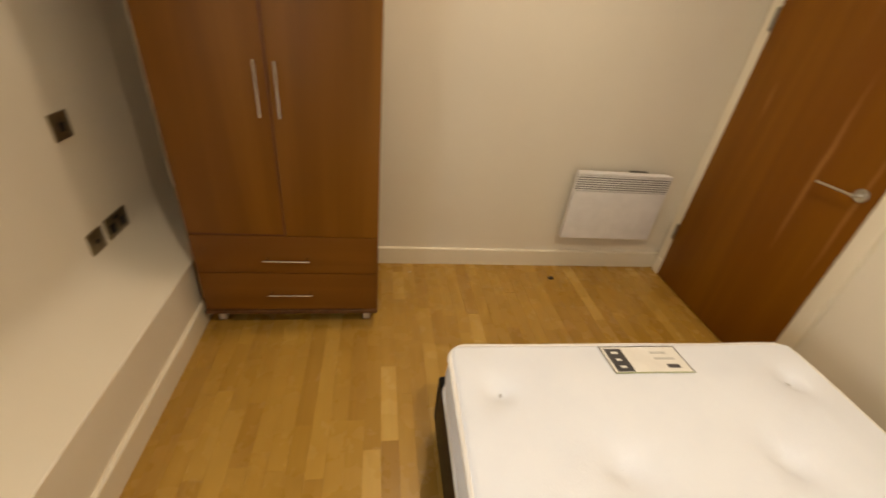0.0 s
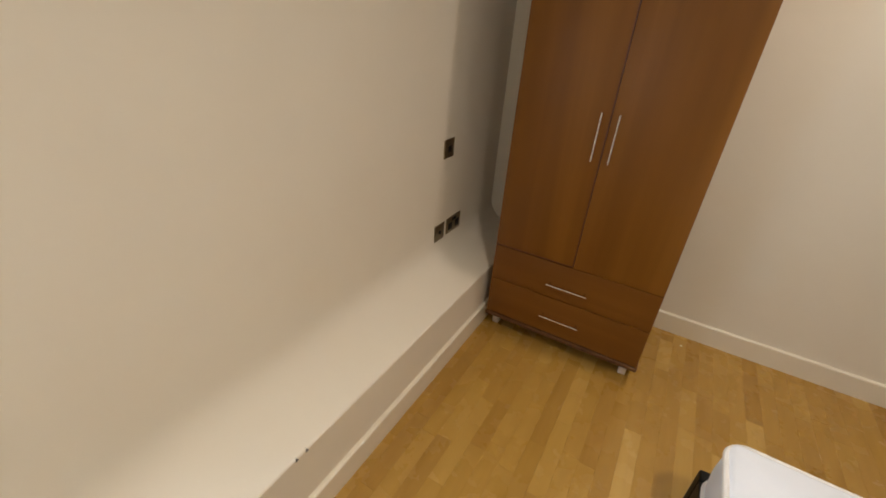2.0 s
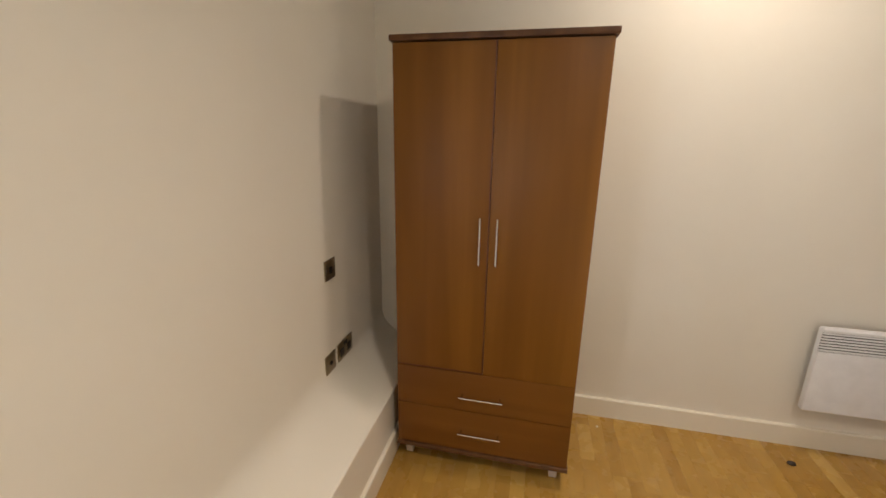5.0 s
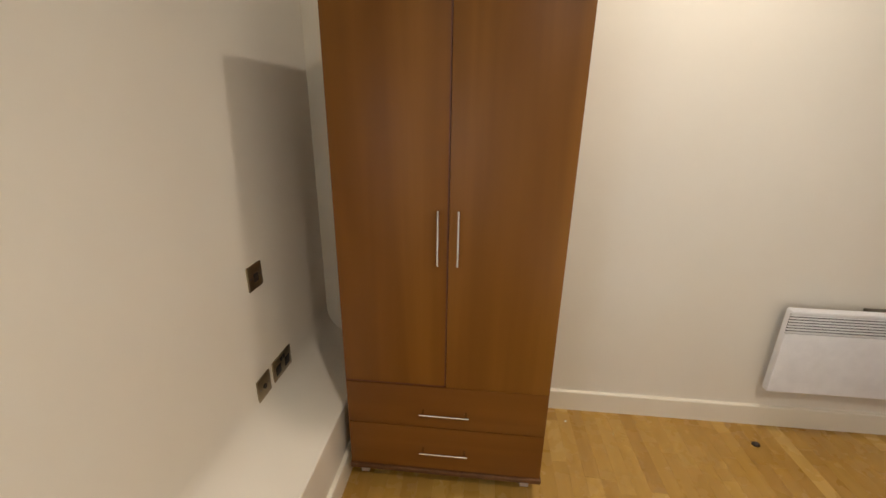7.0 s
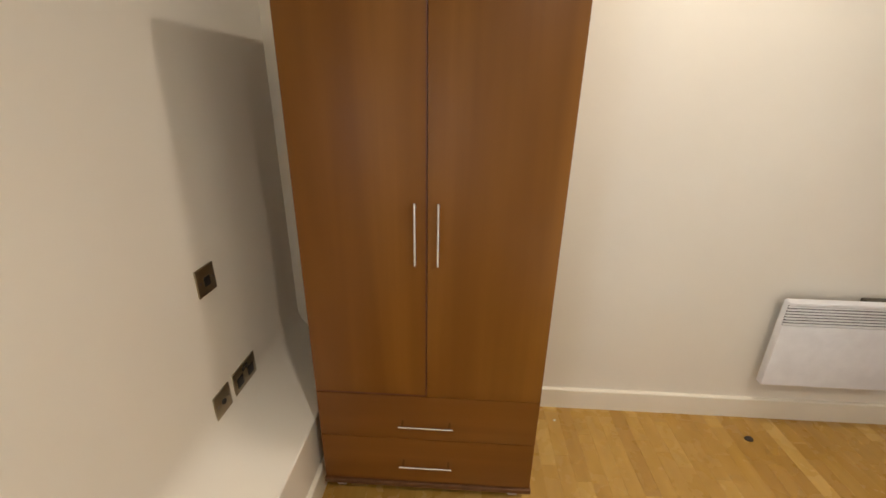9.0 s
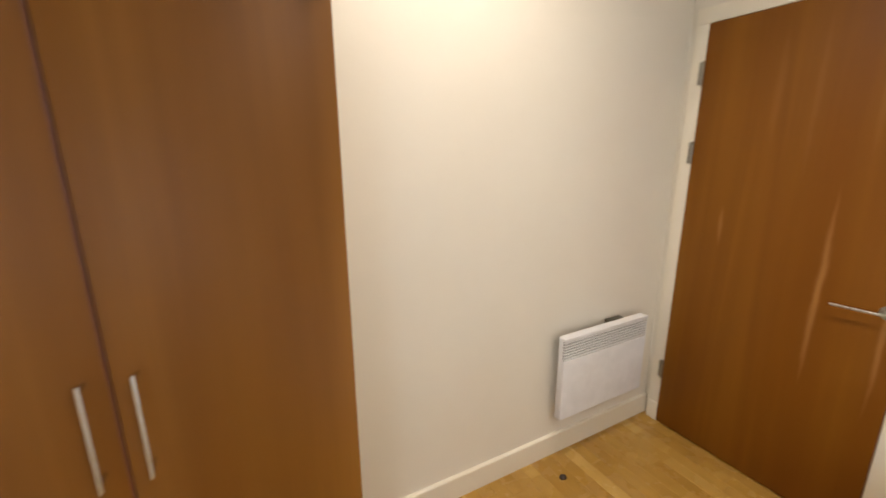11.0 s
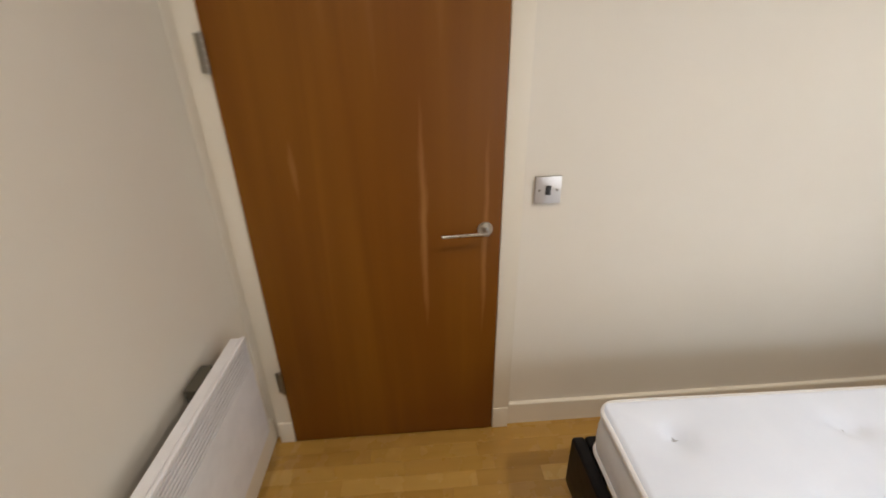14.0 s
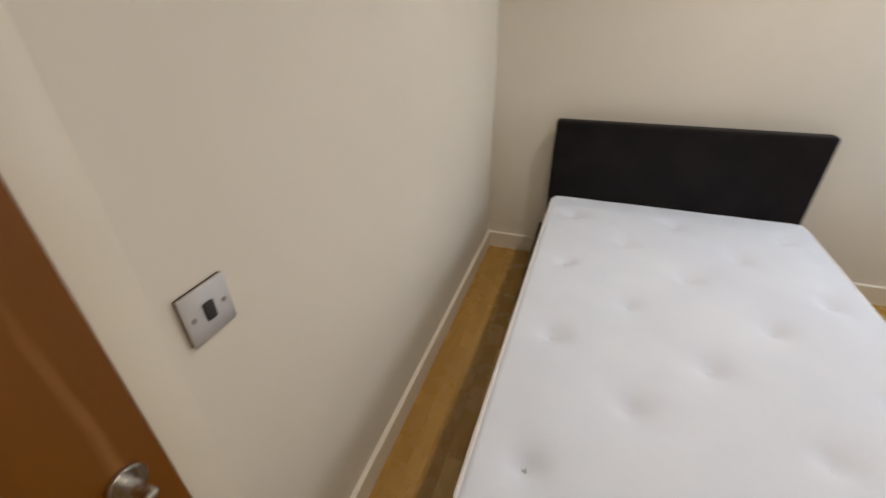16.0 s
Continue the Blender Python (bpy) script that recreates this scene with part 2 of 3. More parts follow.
def tube(points, r, closed=True, n=8):
    """A round cord along points."""
    bm, rings, count = bmesh.new(), [], len(points)
    for i, p in enumerate(points):
        p = Vector(p)
        fore = Vector(points[(i + 1) % count] if closed else points[min(i + 1, count - 1)])
        back = Vector(points[i - 1] if closed else points[max(i - 1, 0)])
        ahead = (fore - back).normalized()
        side = ahead.cross(Vector((0, 0, 1))).normalized()
        up = side.cross(ahead)
        rings.append([bm.verts.new(p + r * (math.cos(a) * side + math.sin(a) * up)) for a in (2 * math.pi * k / n for k in range(n))])
    for i in range(count if closed else count - 1):
        u, w = rings[i], rings[(i + 1) % count]
        for k in range(n):
            bm.faces.new((u[k], u[(k + 1) % n], w[(k + 1) % n], w[k]))
    return bm


def rounded_outline(x0, x1, y0, y1, r, step=0.02):
    """Points round a rectangle with rounded corners, counter-clockwise."""
    pts = []
    for cx, cy, a0 in ((x1 - r, y1 - r, 0), (x0 + r, y1 - r, 90), (x0 + r, y0 + r, 180), (x1 - r, y0 + r, 270)):
        arc = [(cx + r * math.cos(radians(a0 + a)), cy + r * math.sin(radians(a0 + a))) for a in range(0, 91, 9)]
        if pts:
            (ax, ay), (bx, by) = pts[-1], arc[0]
            n = max(1, int(math.hypot(bx - ax, by - ay) / step))
            pts += [(ax + (bx - ax) * k / n, ay + (by - ay) * k / n) for k in range(1, n)]
        pts += arc
    (ax, ay), (bx, by) = pts[-1], pts[0]
    n = max(1, int(math.hypot(bx - ax, by - ay) / step))
    return pts + [(ax + (bx - ax) * k / n, ay + (by - ay) * k / n) for k in range(1, n)]


# ---- the room: plan ----
XW, XE, YS, YN = -0.702, 2.236, -0.655, 2.606     # inner faces of the west, east, south and north walls
T = 0.14
DOOR_Y0, DOOR_Y1, DOOR_Z = 1.662, 2.499, 2.068    # door leaf
JAMB0, JAMB1, HEAD = 1.590, 2.564, 2.140          # outer lines of the door frame
LEDGE_X, LEDGE_Z0, LEDGE_Z1 = -0.453, 0.328, 0.505  # boxed ledge along the west wall: front face, front and back height
SK, SKT = 0.112, 0.018


def structure(name, bm, mat, label, smooth=False):
    return tagged(part(name, bm, mat, None, "", smooth), label, name.split("_")[0], "", "structure")


structure("wall_north", boxed(XW - T, XE + T, YN, YN + T, 0, CEIL), WALL, "smooth cream painted plaster wall behind wardrobe and heater")
structure("wall_south", boxed(XW - T, XE + T, YS - T, YS, 0, CEIL), WALL, "smooth cream painted plaster wall behind the headboard")
bm = bmesh.new()
box(bm, XE, XE + T, YS, JAMB0, 0, CEIL)
box(bm, XE, XE + T, JAMB1, YN, 0, CEIL)
box(bm, XE, XE + T, JAMB0, JAMB1, HEAD, CEIL)
structure("wall_east", bm, WALL, "cream painted plaster wall with the door opening")
bm = bmesh.new()
box(bm, XW - T, XW, WIN[1], YN, 0, CEIL)
box(bm, XW - T, XW, YS, WIN[0], 0, CEIL)
box(bm, XW - T, XW, WIN[0], WIN[1], 0, WIN[2])
box(bm, XW - T, XW, WIN[0], WIN[1], WIN[3], CEIL)
structure("wall_west", bm, WALL, "cream painted plaster wall above the boxed ledge")
profile = [(XW, 0), (LEDGE_X, 0), (LEDGE_X, LEDGE_Z0 - 0.004), (LEDGE_X - 0.004, LEDGE_Z0)]
for k in range(1, 29):                      # hollow curve from the front edge up into the wall
    u = k / 28
    profile.append(((1 - u) ** 2 * (LEDGE_X - 0.004) + 2 * u * (1 - u) * (XW + 0.002) + u * u * XW,
                    (1 - u) ** 2 * LEDGE_Z0 + 2 * u * (1 - u) * (LEDGE_Z0 + 0.034) + u * u * LEDGE_Z1))
bm = extruded(profile, "y", YS, YN)
structure("wall_ledge", bm, WALL, "low boxed-in ledge with sloping cream painted top", True)
structure("ceiling", boxed(XW - T, XE + T, YS - T, YN + T, CEIL, CEIL + 0.1), CEILING, "plain white painted ceiling with two downlights")


def skirting(a, b, wall_at, out, axis):
    """A square-edged skirting board with an eased top, along x or y."""
    w, f = wall_at, wall_at + out
    s = 1 if out > 0 else -1
    prof = [(w, 0.0), (f, 0.0), (f, SK - 0.006), (f - s * 0.002, SK - 0.002), (f - s * 0.006, SK), (w, SK)]
    return extruded(prof, axis, a, b)


structure("baseboard_north", skirting(LEDGE_X, XE, YN, -SKT, "x"), TRIM, "cream gloss painted skirting board")
structure("baseboard_west", skirting(YS, YN - SKT, LEDGE_X, SKT, "y"), TRIM, "cream gloss painted skirting board on the ledge front")
structure("baseboard_south", skirting(LEDGE_X + SKT, XE, YS, SKT, "x"), TRIM, "cream gloss painted skirting board")
structure("baseboard_east", skirting(YS + SKT, JAMB0, XE, -SKT, "y"), TRIM, "cream gloss painted skirting board beside the door")

# window in the west wall, out of sight, that lets the daylight in
win = thing("window_1", XW - T / 2, (WIN[0] + WIN[1]) / 2, WIN[2], "white framed window above the boxed ledge", "window", "", "structure")
for a in (WIN[0], WIN[1] - 0.05):
    part("window_frame", boxed(XW - 0.11, XW - 0.06, a, a + 0.05, WIN[2], WIN[3], 0.004), WHITE, win)
for a in (WIN[2], WIN[3] - 0.05):
    part("window_frame", boxed(XW - 0.11, XW - 0.06, WIN[0] + 0.05, WIN[1] - 0.05, a, a + 0.05, 0.004), WHITE, win)
pane = part("pane", boxed(XW - 0.092, XW - 0.086, WIN[0] + 0.04, WIN[1] - 0.04, WIN[2] + 0.04, WIN[3] - 0.04), GLASS, win)
pane.visible_shadow = False


# ---- door ----
def build_door():
    door = thing("door_1", 2.22, 2.08, 0, "closed cherry veneer flush door in cream painted frame", "door", "", "structure")
    fx = 2.206
    part("door_leaf", boxed(2.200, 2.244, DOOR_Y0, DOOR_Y1, 0.008, DOOR_Z, 0.0015), CHERRY, door, "cherry veneer leaf with pale sapwood streaks")
    part("door_frame", boxed(fx, XE + T, DOOR_Y1 + 0.003, JAMB1, 0, DOOR_Z + 0.003, 0.002), TRIM, door, "cream painted door jamb")
    part("door_frame", boxed(fx, XE + T, JAMB0, DOOR_Y0 - 0.003, 0, DOOR_Z + 0.003, 0.002), TRIM, door, "cream painted door jamb")
    part("door_frame", boxed(fx, XE + T, JAMB0, JAMB1, DOOR_Z + 0.003, HEAD, 0.002), TRIM, door, "cream painted frame head")
    part("door_stop", boxed(2.247, 2.262, DOOR_Y0 - 0.003, DOOR_Y1 + 0.003, 0.0, DOOR_Z + 0.003), TRIM, door, "cream stop behind the leaf")
    part("plinth_block", boxed(fx - 0.004, fx + 0.02, DOOR_Y1 + 0.004, JAMB1 - 0.001, 0, SK - 0.003, 0.002), TRIM, door, "cream plinth block under the jamb")
    part("plinth_block", boxed(fx - 0.004, fx + 0.02, JAMB0 + 0.001, DOOR_Y0 - 0.004, 0, SK - 0.003, 0.002), TRIM, door, "cream plinth block under the jamb")
    for z in (1.857, 1.498, 0.330):
        bm = bmesh.new()
        y = DOOR_Y1 + 0.0015
        for k in range(5):
            rod(bm, (2.194, y, z - 0.05 + k * 0.02 + 0.0006), (2.194, y, z - 0.05 + (k + 1) * 0.02 - 0.0006), 0.0065, 14)
        rod(bm, (2.194, y, z + 0.05), (2.194, y, z + 0.053), 0.005, 12)
        rod(bm, (2.194, y, z - 0.053), (2.194, y, z - 0.05), 0.005, 12)
        hinge = part("hinge", bm, DULL, door, "brushed steel butt hinge")
        part("hinge_leaf", boxed(2.1975, 2.2005, y + 0.004, y + 0.020, z - 0.05, z + 0.05, 0.0008), DULL, hinge)
    y, z = 1.717, 0.948
    bm = rod(bmesh.new(), (2.2, y, z), (2.191, y, z), 0.026, 40)
    bmesh.ops.bevel(bm, geom=[e for e in bm.edges if e.calc_face_angle(0) > 1], offset=0.002, segments=2, affect="EDGES")
    handle = part("door_handle", bm, BRUSHED, door, "brushed steel round rose")
    bm = rod(bmesh.new(), (2.194, y, z), (2.152, y, z), 0.0085, 20)
    part("spindle", bm, BRUSHED, handle)
    bm = rod(bmesh.new(), (2.152, y - 0.0075, z), (2.152, y + 0.151, z - 0.005), 0.0054, 20)
    bmesh.ops.bevel(bm, geom=[e for e in bm.edges if e.calc_face_angle(0) > 1], offset=0.002, segments=2, affect="EDGES")
    part("lever", bm, BRUSHED, handle, "straight brushed steel lever")
    return door


build_door()


# ---- wardrobe ----
def build_wardrobe():
    x0, x1, yb = -0.412, 0.356, 2.582
    yd, yf = 2.050, 2.031                       # carcass front, face of doors and drawers
    w = thing("wardrobe", (x0 + x1) / 2, 2.3, 0, "tall walnut laminate wardrobe with two doors and two drawers", "wardrobe")
    zb, zt = 0.112, 1.823
    part("side_panel", boxed(x0, x0 + 0.018, yd, yb, zb, zt, 0.001), WALNUT, w)
    part("side_panel", boxed(x1 - 0.018, x1, yd, yb, zb, zt, 0.001), WALNUT, w)
    part("back_panel", boxed(x0 + 0.018, x1 - 0.018, yb - 0.006, yb, zb, zt), WALNUT_EDGE, w)
    part("shelf", boxed(x0 + 0.018, x1 - 0.018, yd + 0.002, yb - 0.006, 0.500, 0.518), WALNUT, w)
    part("top_board", boxed(x0 - 0.008, x1 + 0.010, yf - 0.012, yb, zt, zt + 0.021, 0.003), WALNUT_EDGE, w, "darker walnut edged top board")
    part("base_board", boxed(x0 - 0.003, x1 + 0.004, yf - 0.008, yb, 0.090, zb, 0.006, 3), WALNUT_EDGE, w, "rounded walnut base board")
    xm = -0.029
    part("centre_post", boxed(xm - 0.02, xm + 0.02, yd, yd + 0.018, 0.518, zt), RED_EDGE, w, "reddish brown centre post")
    part("front_rail", boxed(x0 + 0.018, x1 - 0.018, yd - 0.001, yd + 0.001, 0.500, 0.530), RED_EDGE, w, "reddish brown front rail")
    for a, b, hx, z0 in ((x0 + 0.002, xm - 0.0035, -0.061, 0.520), (xm + 0.0015, x1 - 0.002, 0.005, 0.513)):
        door = part("door", boxed(a, b, yf, yd - 0.002, z0, zt - 0.005, 0.0015), WALNUT, w)
        if hx < xm:
            part("edging", boxed(b - 0.0005, b + 0.0035, yf - 0.0012, yd - 0.004, z0, zt - 0.005), RED_EDGE, door, "reddish brown edging")
            part("edging", boxed(a, b, yf - 0.0012, yd - 0.004, z0 - 0.004, z0 + 0.0005), RED_EDGE, door, "reddish brown edging")
        bar_handle(door, (hx, yf, 1.012), (hx, yf, 1.198))
    for z0, z1, hz in ((0.323, 0.511, 0.403), (0.115, 0.319, 0.217)):
        dr = part("drawer", boxed(x0 + 0.002, x1 - 0.002, yf, yd - 0.002, z0, z1, 0.0015), WALNUT_LEVEL, w)
        bar_handle(dr, (-0.124, yf, hz), (0.064, yf, hz))
    # dark board added for the shade between base board and floor
    part("plinth", boxed(x0 + 0.01, x1 - 0.01, 2.146, 2.160, 0.012, 0.091), RED_EDGE, w, "dark board in place of the shade under the base")
    for fx in (x0 + 0.038, x1 - 0.050):
        for fy in (2.106, yb - 0.06):
            bm = boxed(fx - 0.018, fx + 0.018, fy - 0.018, fy + 0.018, 0.0, 0.091, 0.004)
            part("foot", bm, PINKISH, w, "pale plastic block foot")
    return w


def bar_handle(parent, a, b):
    """A slim bow handle between a and b, on the face y."""
    a, b = Vector(a), Vector(b)
    out = Vector((0, -0.030, 0))
    axis = (b - a).normalized()
    bm = rod(bmesh.new(), a + out, b + out, 0.0038, 14)
    for p in (a + axis * 0.012, b - axis * 0.012):
        rod(bm, p + Vector((0, 0.001, 0)), p + out, 0.004, 12)
    part("handle", bm, CHROME, parent, "slim satin steel bar handle")


build_wardrobe()


# ---- convector heater ----
def build_heater():
    x0, x1, yf, yb, z0, z1 = 1.452, 2.034, 2.512, 2.554, 0.256, 0.681
    h = thing("convector_heater", 1.74, 2.6, z0, "white wall-mounted electric convector heater with louvred grille", "heater")
    gz0, gz1 = z1 - 0.112, z1 - 0.016
    part("front_panel", boxed(x0, x1, yf, yf + 0.012, z0 + 0.004, gz0, 0.004, 3), HEATER, h, "flat white front panel")
    part("top_strip", boxed(x0, x1, yf, yf + 0.012, gz1, z1, 0.004, 3), HEATER, h)
    for a in (x0 + 0.004, x1 - 0.010):
        part("side_panel", boxed(a, a + 0.006, yf + 0.0125, yb, z0, z1 - 0.004, 0.002), HEATER, h)
    part("top_panel", boxed(x0 + 0.010, x1 - 0.010, yf + 0.0125, yb, z1 - 0.006, z1 - 0.001), HEATER, h)
    part("bottom_panel", boxed(x0 + 0.010, x1 - 0.010, yf + 0.0125, yb, z0 + 0.006, z0 + 0.010), SHADE, h, "panel coloured dark for the shade in the open underside")
    part("inner_plate", boxed(x0 + 0.003, x1 - 0.003, yf + 0.0085, yf + 0.0115, gz0 + 0.0003, gz1 - 0.0003), SHADE, h, "plate coloured near-black for the shade between the louvres")
    n = 7
    pitch = (gz1 - gz0) / n
    for k in range(n):
        z = gz0 + (k + 0.56) * pitch
        part("louvre", boxed(x0 + 0.0005, x1 - 0.0005, yf + 0.0005, yf + 0.0085, z - pitch * 0.28, z + pitch * 0.28, 0.002, 2), HEATER, h)
    part("mounting_bracket", boxed(x0 + 0.09, x1 - 0.09, yb, YN - 0.001, z0 + 0.08, z1 - 0.14), SHADE, h)
    part("control_box", boxed(1.800, 1.905, yb + 0.004, YN - 0.014, z1 - 0.12, z1 - 0.001, 0.004), OLIVE, h, "olive grey thermostat box behind the top")
    part("control_switch", boxed(x1 - 0.003, x1 + 0.008, yf + 0.014, yf + 0.034, 0.292, 0.372, 0.003), BLACK, h, "narrow black control switch on the side")
    return h


build_heater()


# ---- bed ----
BX0, BX1, BY0, BY1 = 0.567, 1.835, -0.522, 1.414   # mattress
MZ0, MZ1 = 0.304, 0.488


def build_bed():
    b = thing("bed_frame", 1.22, 0.4, 0, "black leatherette bed frame with plain padded headboard", "bed")
    rx0, rx1, ry1 = 0.574, 1.880, 1.455
    for a in (rx0, rx1 - 0.045):
        part("side_rail", boxed(a, a + 0.045, -0.52, ry1 - 0.045, 0.085, 0.303, 0.014, 3), LEATHER, b)
    part("foot_rail", boxed(rx0, rx1, ry1 - 0.045, ry1, 0.085, 0.303, 0.014, 3), LEATHER, b)
    part("headboard", boxed(0.548, 1.853, -0.612, -0.532, 0.10, 0.926, 0.022, 4), LEATHER, b, "plain black padded headboard")
    for x in (rx0 + 0.05, rx1 - 0.05):
        for y in (-0.46, ry1 - 0.05):
            part("leg", boxed(x - 0.025, x + 0.025, y - 0.025, y + 0.025, 0, 0.09, 0.004), BLACK, b)
    for k in range(12):
        y = -0.44 + k * 0.155
        part("slat", boxed(rx0 + 0.04, rx1 - 0.04, y, y + 0.065, 0.280, MZ0 - 0.001, 0.003), OAK, b)
    return b


def build_mattress():
    m = thing("mattress", 1.22, 0.42, MZ0, "bare white tufted mattress with pale piping on the bed frame", "mattress")
    r, nx, ny = 0.060, 96, 140
    dx = 0.243
    tufts = []
    for j in range(-3, 6):
        for i in range(-2, 3):
            x, y = 1.195 + dx * i + random.uniform(-0.012, 0.012), 0.222 + 0.253 * j + random.uniform(-0.012, 0.012)
            if (i + j) % 2 == 0 and not (y > 1.15 and 1.0 < x < 1.4) and BX0 + 0.07 < x < BX1 - 0.07 and BY0 + 0.08 < y < BY1 - 0.07:
                tufts.append((x, y))

    def top(x, y):
        d = min(x - BX0, BX1 - x, y - BY0, BY1 - y)
        z = MZ1 + 0.014 * min(1, max(0, d) / 0.16) + 0.003 * noise.noise(Vector((x * 3.1, y * 3.1, 0.3)))
        for tx, ty in tufts:
            q = (x - tx) ** 2 + (y - ty) ** 2
            if q < 0.03:
                z -= 0.021 * math.exp(-q / 0.0013) + 0.015 * math.exp(-q / 0.006)
        if d < 0.022:
            z -= 0.022 - math.sqrt(max(0, 0.022 ** 2 - (0.022 - max(d, 0)) ** 2))
        return z

    def clamp(x, y):
        cx, cy = min(max(x, BX0 + r), BX1 - r), min(max(y, BY0 + r), BY1 - r)
        q = math.hypot(x - cx, y - cy)
        return (cx + (x - cx) * r / q, cy + (y - cy) * r / q) if q > r else (x, y)

    bm = bmesh.new()
    grid = []
    for j in range(ny + 1):
        row = []
        for i in range(nx + 1):
            u, w = i / nx, j / ny
            x = BX0 + (BX1 - BX0) * (u - 0.125 * math.sin(2 * math.pi * u))
            y = BY0 + (BY1 - BY0) * (w - 0.125 * math.sin(2 * math.pi * w))
            px, py = clamp(x, y)
            edge = i in (0, nx) or j in (0, ny) or (px, py) != (x, y)
            row.append(bm.verts.new((px, py, MZ1 - 0.016 if edge else top(px, py))))
        grid.append(row)
    for j in range(ny):
        for i in range(nx):
            bm.faces.new((grid[j][i], grid[j][i + 1], grid[j + 1][i + 1], grid[j + 1][i]))
    bmesh.ops.remove_doubles(bm, verts=bm.verts, dist=0.0015)
    body = part("top_panel", bm, CLOTH, m, "white damask top with stitched tufts")
    outline = rounded_outline(BX0, BX1, BY0, BY1, r)
    cx, cy = (BX0 + BX1) / 2, (BY0 + BY1) / 2
    bm = bmesh.new()
    rings = []
    for k in range(9):
        s = k / 8
        out = 0.010 * math.sin(math.pi * s) - 0.003
        ring = []
        for x, y in outline:
            v = Vector((x - cx, y - cy))
            n = v.normalized()
            ring.append(bm.verts.new((x + n.x * out, y + n.y * out, MZ0 + 0.004 + (MZ1 - 0.018 - MZ0) * s + 0.002 * noise.noise(Vector((x * 4, y * 4, s))))))
        rings.append(ring)
    for u, w in zip(rings, rings[1:]):
        for k in range(len(u)):
            bm.faces.new((u[k], u[(k + 1) % len(u)], w[(k + 1) % len(u)], w[k]))
    bm.faces.new(rings[0])
    part("border", bm, CLOTH, m, "off-white quilted side border")
    for z in (MZ1 - 0.014, MZ0 + 0.008):
        part("piping", tube([(x, y, z + 0.0025 * noise.noise(Vector((x * 5, y * 5, z)))) for x, y in outline], 0.0085), TAPE, m, "pale binding tape")
    for tx, ty in tufts:
        z = top(tx, ty)
        bm = bmesh.new()
        for k in range(7):
            a = k * 2 * math.pi / 7 + random.random()
            rod(bm, (tx, ty, z), (tx + 0.009 * math.cos(a), ty + 0.009 * math.sin(a), z + random.uniform(0.001, 0.003)), 0.0016, 5, 0.0008)
        part("tuft", bm, TUFT, m)
    # woven label at the foot end
    lx0, lx1, ly0, ly1 = 1.074, 1.350, 1.268, 1.392

    def sheet(a0, a1, b0, b1, lift, cols=14, rows=6):
        q = bmesh.new()
        vs = [[q.verts.new((a0 + (a1 - a0) * i / cols, b0 + (b1 - b0) * j / rows,
                            top(a0 + (a1 - a0) * i / cols, b0 + (b1 - b0) * j / rows) + lift)) for i in range(cols + 1)] for j in range(rows + 1)]
        for j in range(rows):
            for i in range(cols):
                q.faces.new((vs[j][i], vs[j][i + 1], vs[j + 1][i + 1], vs[j + 1][i]))
        rim = vs[0] + [r[-1] for r in vs[1:]] + vs[-1][-2::-1] + [r[0] for r in vs[-2:0:-1]]
        low = [q.verts.new(v.co - Vector((0, 0, 0.0009))) for v in rim]
        for i in range(len(rim)):
            j = (i + 1) % len(rim)
            q.faces.new((rim[i], low[i], low[j], rim[j]))
        return q

    label = part("label", sheet(lx0, lx1, ly0, ly1, 0.003), LABELCLOTH, m, "white woven label with dark panel")
    part("dark_panel", sheet(lx0 + 0.014, lx0 + 0.072, ly0 + 0.008, ly1 - 0.012, 0.0040), PRINT, label)
    for k, w in ((0, 0.020), (1, 0.016), (2, 0.022)):
        yy = ly0 + 0.028 + k * 0.032
        part("mark", sheet(lx0 + 0.042 - w / 2, lx0 + 0.042 + w / 2, yy - 0.005, yy + 0.005, 0.0048, 4, 2), LABELCLOTH, label)
    for a0, a1, b0, b1, mt in ((lx0, lx1, ly0, ly0 + 0.004, GREENEDGE), (lx0, lx1, ly1 - 0.003, ly1, PRINT), (lx0, lx0 + 0.003, ly0, ly1, PRINT),
                               (lx1 - 0.003, lx1, ly0, ly1, PRINT)):
        part("edge_stripe", sheet(a0, a1, b0, b1, 0.0042, 10, 6), mt, label)
    for b0, w in ((ly0 + 0.088, 0.055), (ly0 + 0.060, 0.070)):
        part("print_bar", sheet(lx1 - 0.105, lx1 - 0.105 + w, b0, b0 + 0.009, 0.0042, 6, 2), PALEPRINT, label)
    part("print_bar", sheet(lx1 - 0.078, lx1 - 0.035, ly0 + 0.022, ly0 + 0.038, 0.0042, 6, 2), PRINT, label)
    m.matrix_world = pose(1.22, 0.42, MZ0, 0, 0, -1.0)      # lies a little askew on the frame
    return m


build_bed()
build_mattress()


